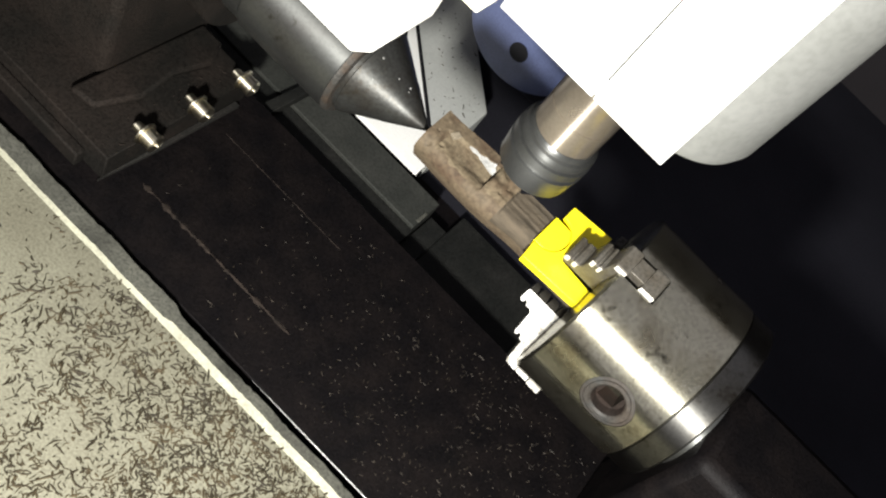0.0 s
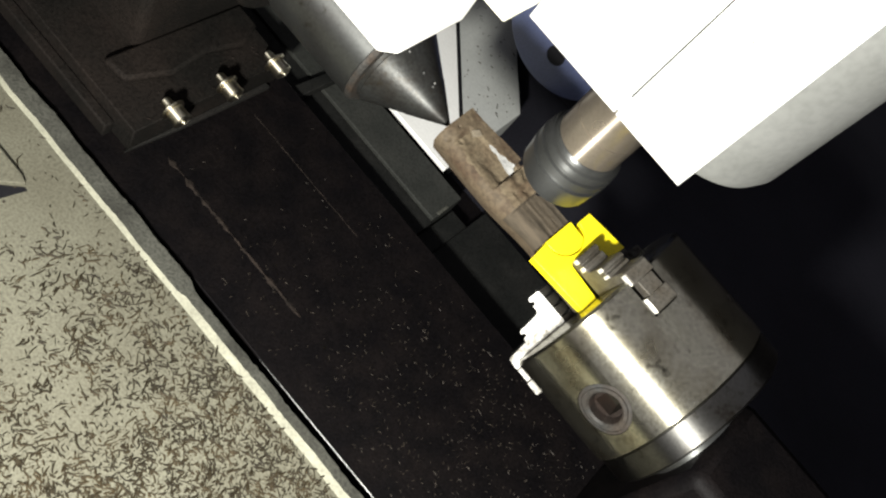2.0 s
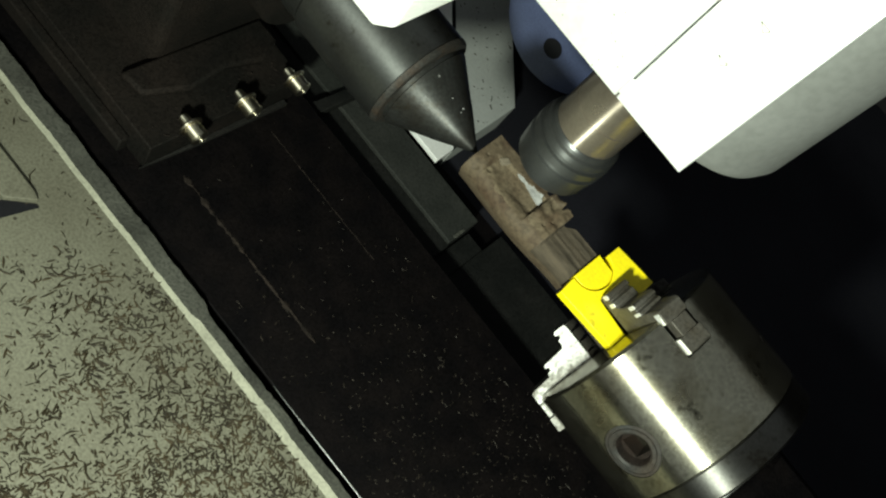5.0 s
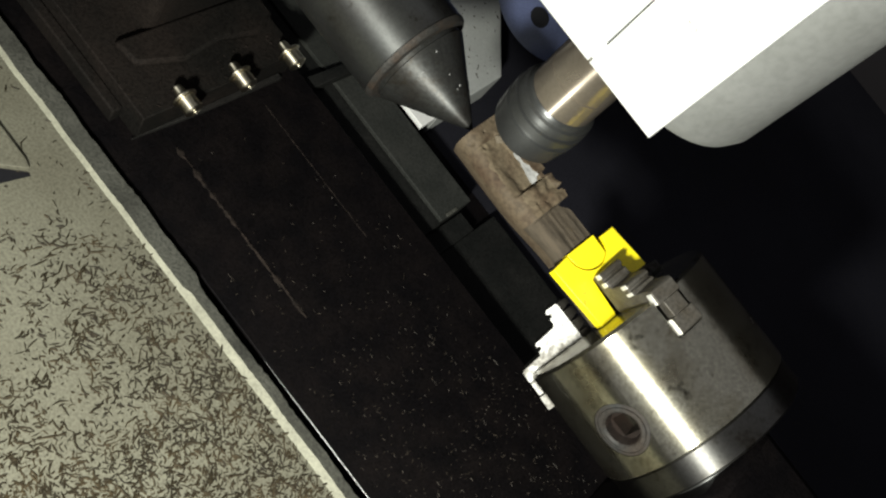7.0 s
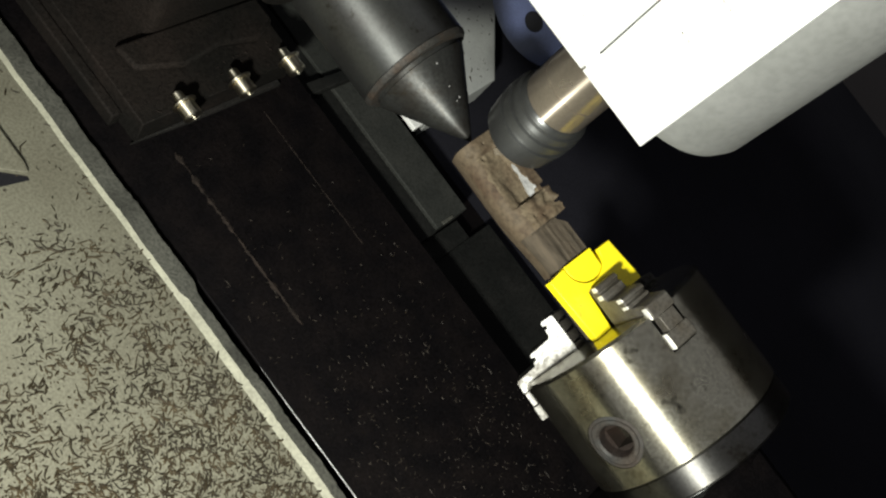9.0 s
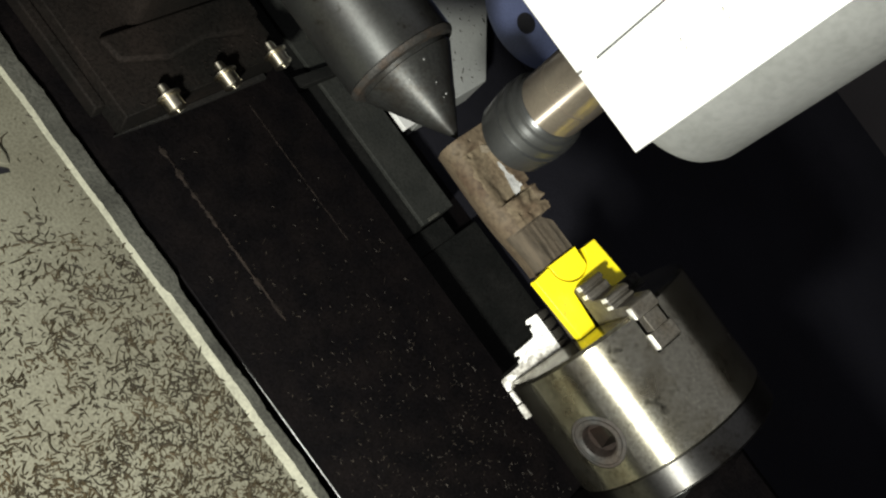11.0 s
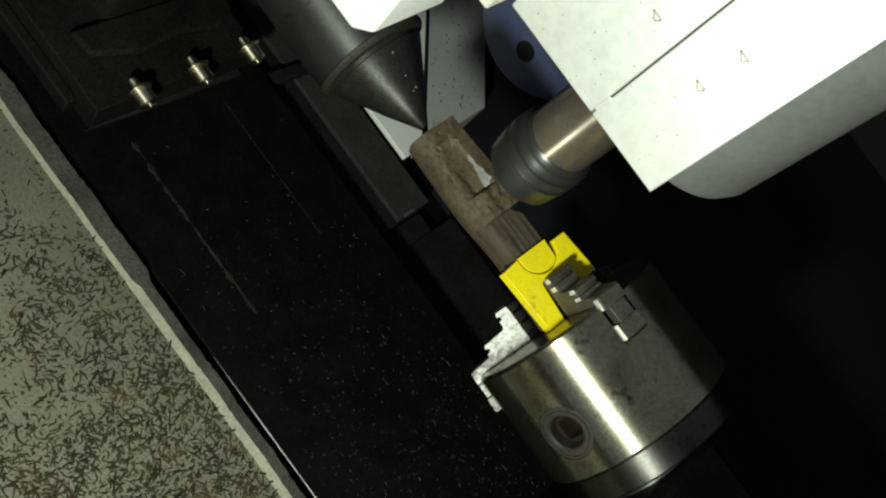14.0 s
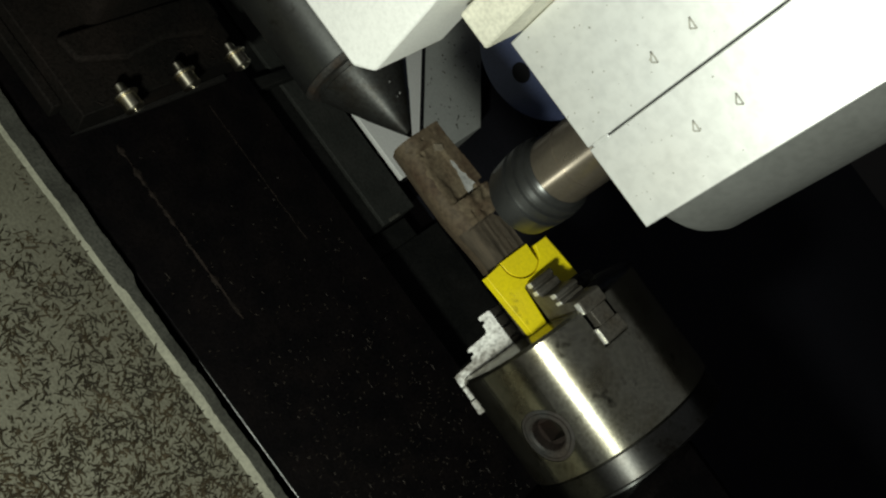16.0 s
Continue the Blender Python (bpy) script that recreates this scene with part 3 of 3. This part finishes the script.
# ---- milling head: poses are as it stands at the reference position ----
FY, FZ, SY = -31.3, 86.7, -3.0


def milling_head():
    t = thing("milling_head", "pale aluminium clamp block holding a vertical milling spindle", "milling head")
    part("clamp_half", box(-104.9, -67.8, FY, 5, FZ, 330), M["alu"], t, "pale cast clamp half", bevel=0.35)
    part("clamp_half", box(-67.4, -40.3, FY, 5, FZ, 330), M["alu"], t, "pale cast clamp half", bevel=0.35)
    part("seam_filler", box(-67.75, -67.45, FY + 0.8, 5, FZ + 1, 330), M["hole"], t)
    part("spindle_body", lathe([(79, 18), (79, 26), (81, 29.5), (85, 31), (330, 31)], "z", (-52.3, 13, 0), 96), M["greycyl"], t, "grey matt spindle body")
    ax = (-68.3, SY, 0)
    part("shaft", lathe([(48.8, 12.2), (61.2, 12.2), (61.4, 11.9), (61.8, 11.9), (62.0, 12.2), (72, 12.2), (72.3, 12.4), (95, 12.4)], "z", ax, 64), M["shaft"], t, "polished bronze-tinted shaft")
    part("collet_nut", lathe([(28, 7), (28, 12.6), (29.5, 13.8), (38.6, 14.9), (39.0, 14.0), (40.4, 13.9), (41.0, 14.9), (43.8, 14.9), (44.2, 13.9), (45.6, 13.8), (46.2, 14.6), (48.0, 14.2), (48.6, 13.2), (49.6, 13.0), (50.0, 12.9), (50.7, 12.4), (50.7, 7)], "z", ax, 96), M["nut"], t, "gunmetal collet nut")
    part("end_mill", lathe([(21, 0), (21.2, 2.2), (26, 2.6), (32, 2.6)], "z", ax, 24), M["steel"], t)
    for x, z in ((-77.2, 134), (-76.5, 120), (-55.5, 132), (-56, 118)):
        tri = ((x - 1.7, z + 0.7), (x + 1.7, z + 0.6), (x + 0.7, z - 1.0))
        bm = bmesh.new()
        for (xa, za), (xb, zb) in zip(tri, tri[1:] + tri[:1]):
            d = Vector((xb - xa, zb - za)).normalized() * 0.24
            prism([(xa - d.y, za + d.x), (xb - d.y, zb + d.x), (xb + d.y, zb - d.x), (xa + d.y, za - d.x)], lambda a, b, w: (a, w, b), bm, FY - 0.05, FY + 0.2)
        part("stamped_mark", bm, M["mark"], t)
    rng = random.Random(21)
    bm = bmesh.new()
    for k in range(60):
        x, z, r = rng.uniform(-103, -42), FZ + abs(rng.gauss(0, 22)), rng.uniform(0.08, 0.34)
        pts = [(x + r * rng.uniform(0.5, 1.3) * math.cos(a * 1.05), z + r * rng.uniform(0.5, 1.3) * math.sin(a * 1.05)) for a in range(6)]
        if min(abs(p[0] + 67.6) for p in pts) > 0.6:
            prism(pts, lambda a, b, w: (a, w, b), bm, FY - 0.06, FY + 0.1)
    tagged(part("face_grime", bm, M["mark"], t), "grey specks of dirt", kind="stuff")
    part("seam_tab", box(-68.2, -66.9, FY - 0.2, FY + 0.2, 88.7, 95), M["alu"], t, "small white tab", bevel=0.15)
    part("corner_block", box(-117, -105.2, -47.5, -6, 91.0, 330), M["cream"], t, "cream corner block", bevel=0.8)
    part("side_cover", prism([(-230, 64.2), (-124.5, 64.2), (-119, 69.5), (-119, 330), (-230, 330)], lambda a, b, w: (a, w, b), w0=-65, w1=-34), M["white"], t, "white cover with a cut corner", bevel=1.2)
    return t


def white_slab():
    t = thing("white_guard", "white guard plate before a grey box speckled with chips", "guard")
    flat = lambda a, b, w: (a, b, w)
    part("guard_plate", prism([(-300, 68.6), (-112.5, 68.6), (-113, 82), (-131, 100), (-240, 209), (-300, 209)], flat, w0=-94, w1=-91), M["white"], t, "white plate with a slanted edge", bevel=0.3)
    part("edge_seal", prism([(-113, 82.2), (-240, 209.2), (-238.9, 210.3), (-113, 84.4)], flat, w0=-94, w1=-90.2), M["hole"], t, "black edge seal")
    part("box_body", prism([(-113.4, 85), (-238.6, 210.5), (-185, 210.5), (-114.5, 137.5)], flat, w0=-111.8, w1=-90.6), M["dusty"], t, "dusty grey box top", bevel=0.5)
    return t


def blue_motor():
    t = thing("blue_motor", "round blue motor housing with a dark bore", "motor")
    part("motor_shell", lathe([(140, 24), (140, 33), (141.5, 36), (145, 37.5), (196, 37.5)], "y", (-124, 0, -34), 64), M["blue"], t)
    part("motor_base", box(-260, -88, 196.2, 290, -112.4, -50), M["navy"], t, "dark painted base", bevel=3)
    part("bore", lathe([(139.6, 0), (139.6, 5.5), (141, 5.5)], "y", (-122, 0, -48.5), 24), M["hole"], t)
    return t


enclosure()
machine_bed()
chip_tray()
work_rail()
tailstock()
first = fitting()
first.location = (-0.1668, -0.0488, -0.064)
for y in (-0.0204, 0.0074):
    copy_thing(first, pose(-0.1668, y, -0.064))
chuck()
rotary_unit()
yellow_block()
workpiece()
HEAD = milling_head()
SLAB = white_slab()
MOTOR = blue_motor()


def on_tray(rng):
    x, y = rng.uniform(-270, 125), rng.uniform(-216, -93)
    d = 0.26 + 0.7 * noise.noise(Vector((x * 0.03, y * 0.03, 1))) + 0.7 * noise.noise(Vector((x * 0.13, y * 0.13, 3))) + 0.75 * math.exp(-((x + 35) / 75.0) ** 2)
    far = min(1.0, max(0.06, (x + 178) / 75.0))
    return (x, y, TRAY_Z) if rng.random() < min(1.0, max(0.05, d)) * far else None


def on_bed(rng):
    x, y = rng.uniform(-165, 62), rng.uniform(-74, 16)
    return (x, y, BED_Z) if rng.random() < 0.06 + max(0, (x + 120) / 130.0) else None


chips("tray_chips", 11500, on_tray, M["chip"], 2.15, 0.29, 11, "dark brown curled chips scattered over the tray")
chips("tray_crumbs", 6500, on_tray, M["chip"], 0.7, 0.2, 15, "fine brown crumbs lying among the chips on the tray", 0.3)
chips("bed_chips", 750, on_bed, M["spark"], 1.0, 0.13, 12, "small glinting brown chips on the black bed")


def on_box(rng):
    u, v = rng.random(), rng.random()
    p = Vector((-200, 174, 0)).lerp(Vector((-115, 90, 0)), u).lerp(Vector((-172, 194, 0)).lerp(Vector((-116, 136, 0)), u), v)
    return (p.x, p.y, -90.6)


BOX_CHIPS = chips("box_chips", 70, on_box, M["chip"], 1.3, 0.2, 13, "a few dark chips lying on the grey box")
chips("foot_chips", 45, lambda rng: (rng.uniform(-180, -169), rng.uniform(-64, 14), -69), M["slot"], 1.2, 0.2, 14, "small chips on the black foot")


def motions():
    rows = [(0, 0.0212, -0.0003), (0.5, 0.0223, -0.0019), (1, 0.0259, -0.0016), (1.5, 0.0266, -0.0006), (2, 0.0239, 0.0003), (2.5, 0.0218, -0.0001), (3, 0.0186, 0.0019), (5.5, 0.0010, -0.0001), (6, -0.0016, -0.0030), (6.5, -0.0026, -0.0034), (7, -0.0032, -0.0034), (7.5, -0.0039, -0.0037), (8, -0.0048, -0.0039), (8.5, -0.0065, -0.0051), (9, -0.0066, -0.0035), (11.5, -0.0020, -0.0014), (12, 0.0008, 0.0015), (12.5, 0.0072, -0.0000), (13, 0.0136, -0.0015), (13.5, 0.0150, -0.0010), (14, 0.0161, 0.0022), (14.5, 0.0185, 0.0028), (15, 0.0213, 0.0009), (15.5, 0.0231, 0.0013), (16, 0.0259, 0.0011)]
    walk(HEAD, [(t, pose(x, 0, z)) for t, x, z in rows])
    for ob in (SLAB, MOTOR, BOX_CHIPS):
        walk(ob, [(t, pose(x, 0, 0)) for t, x, z in rows])


motions()
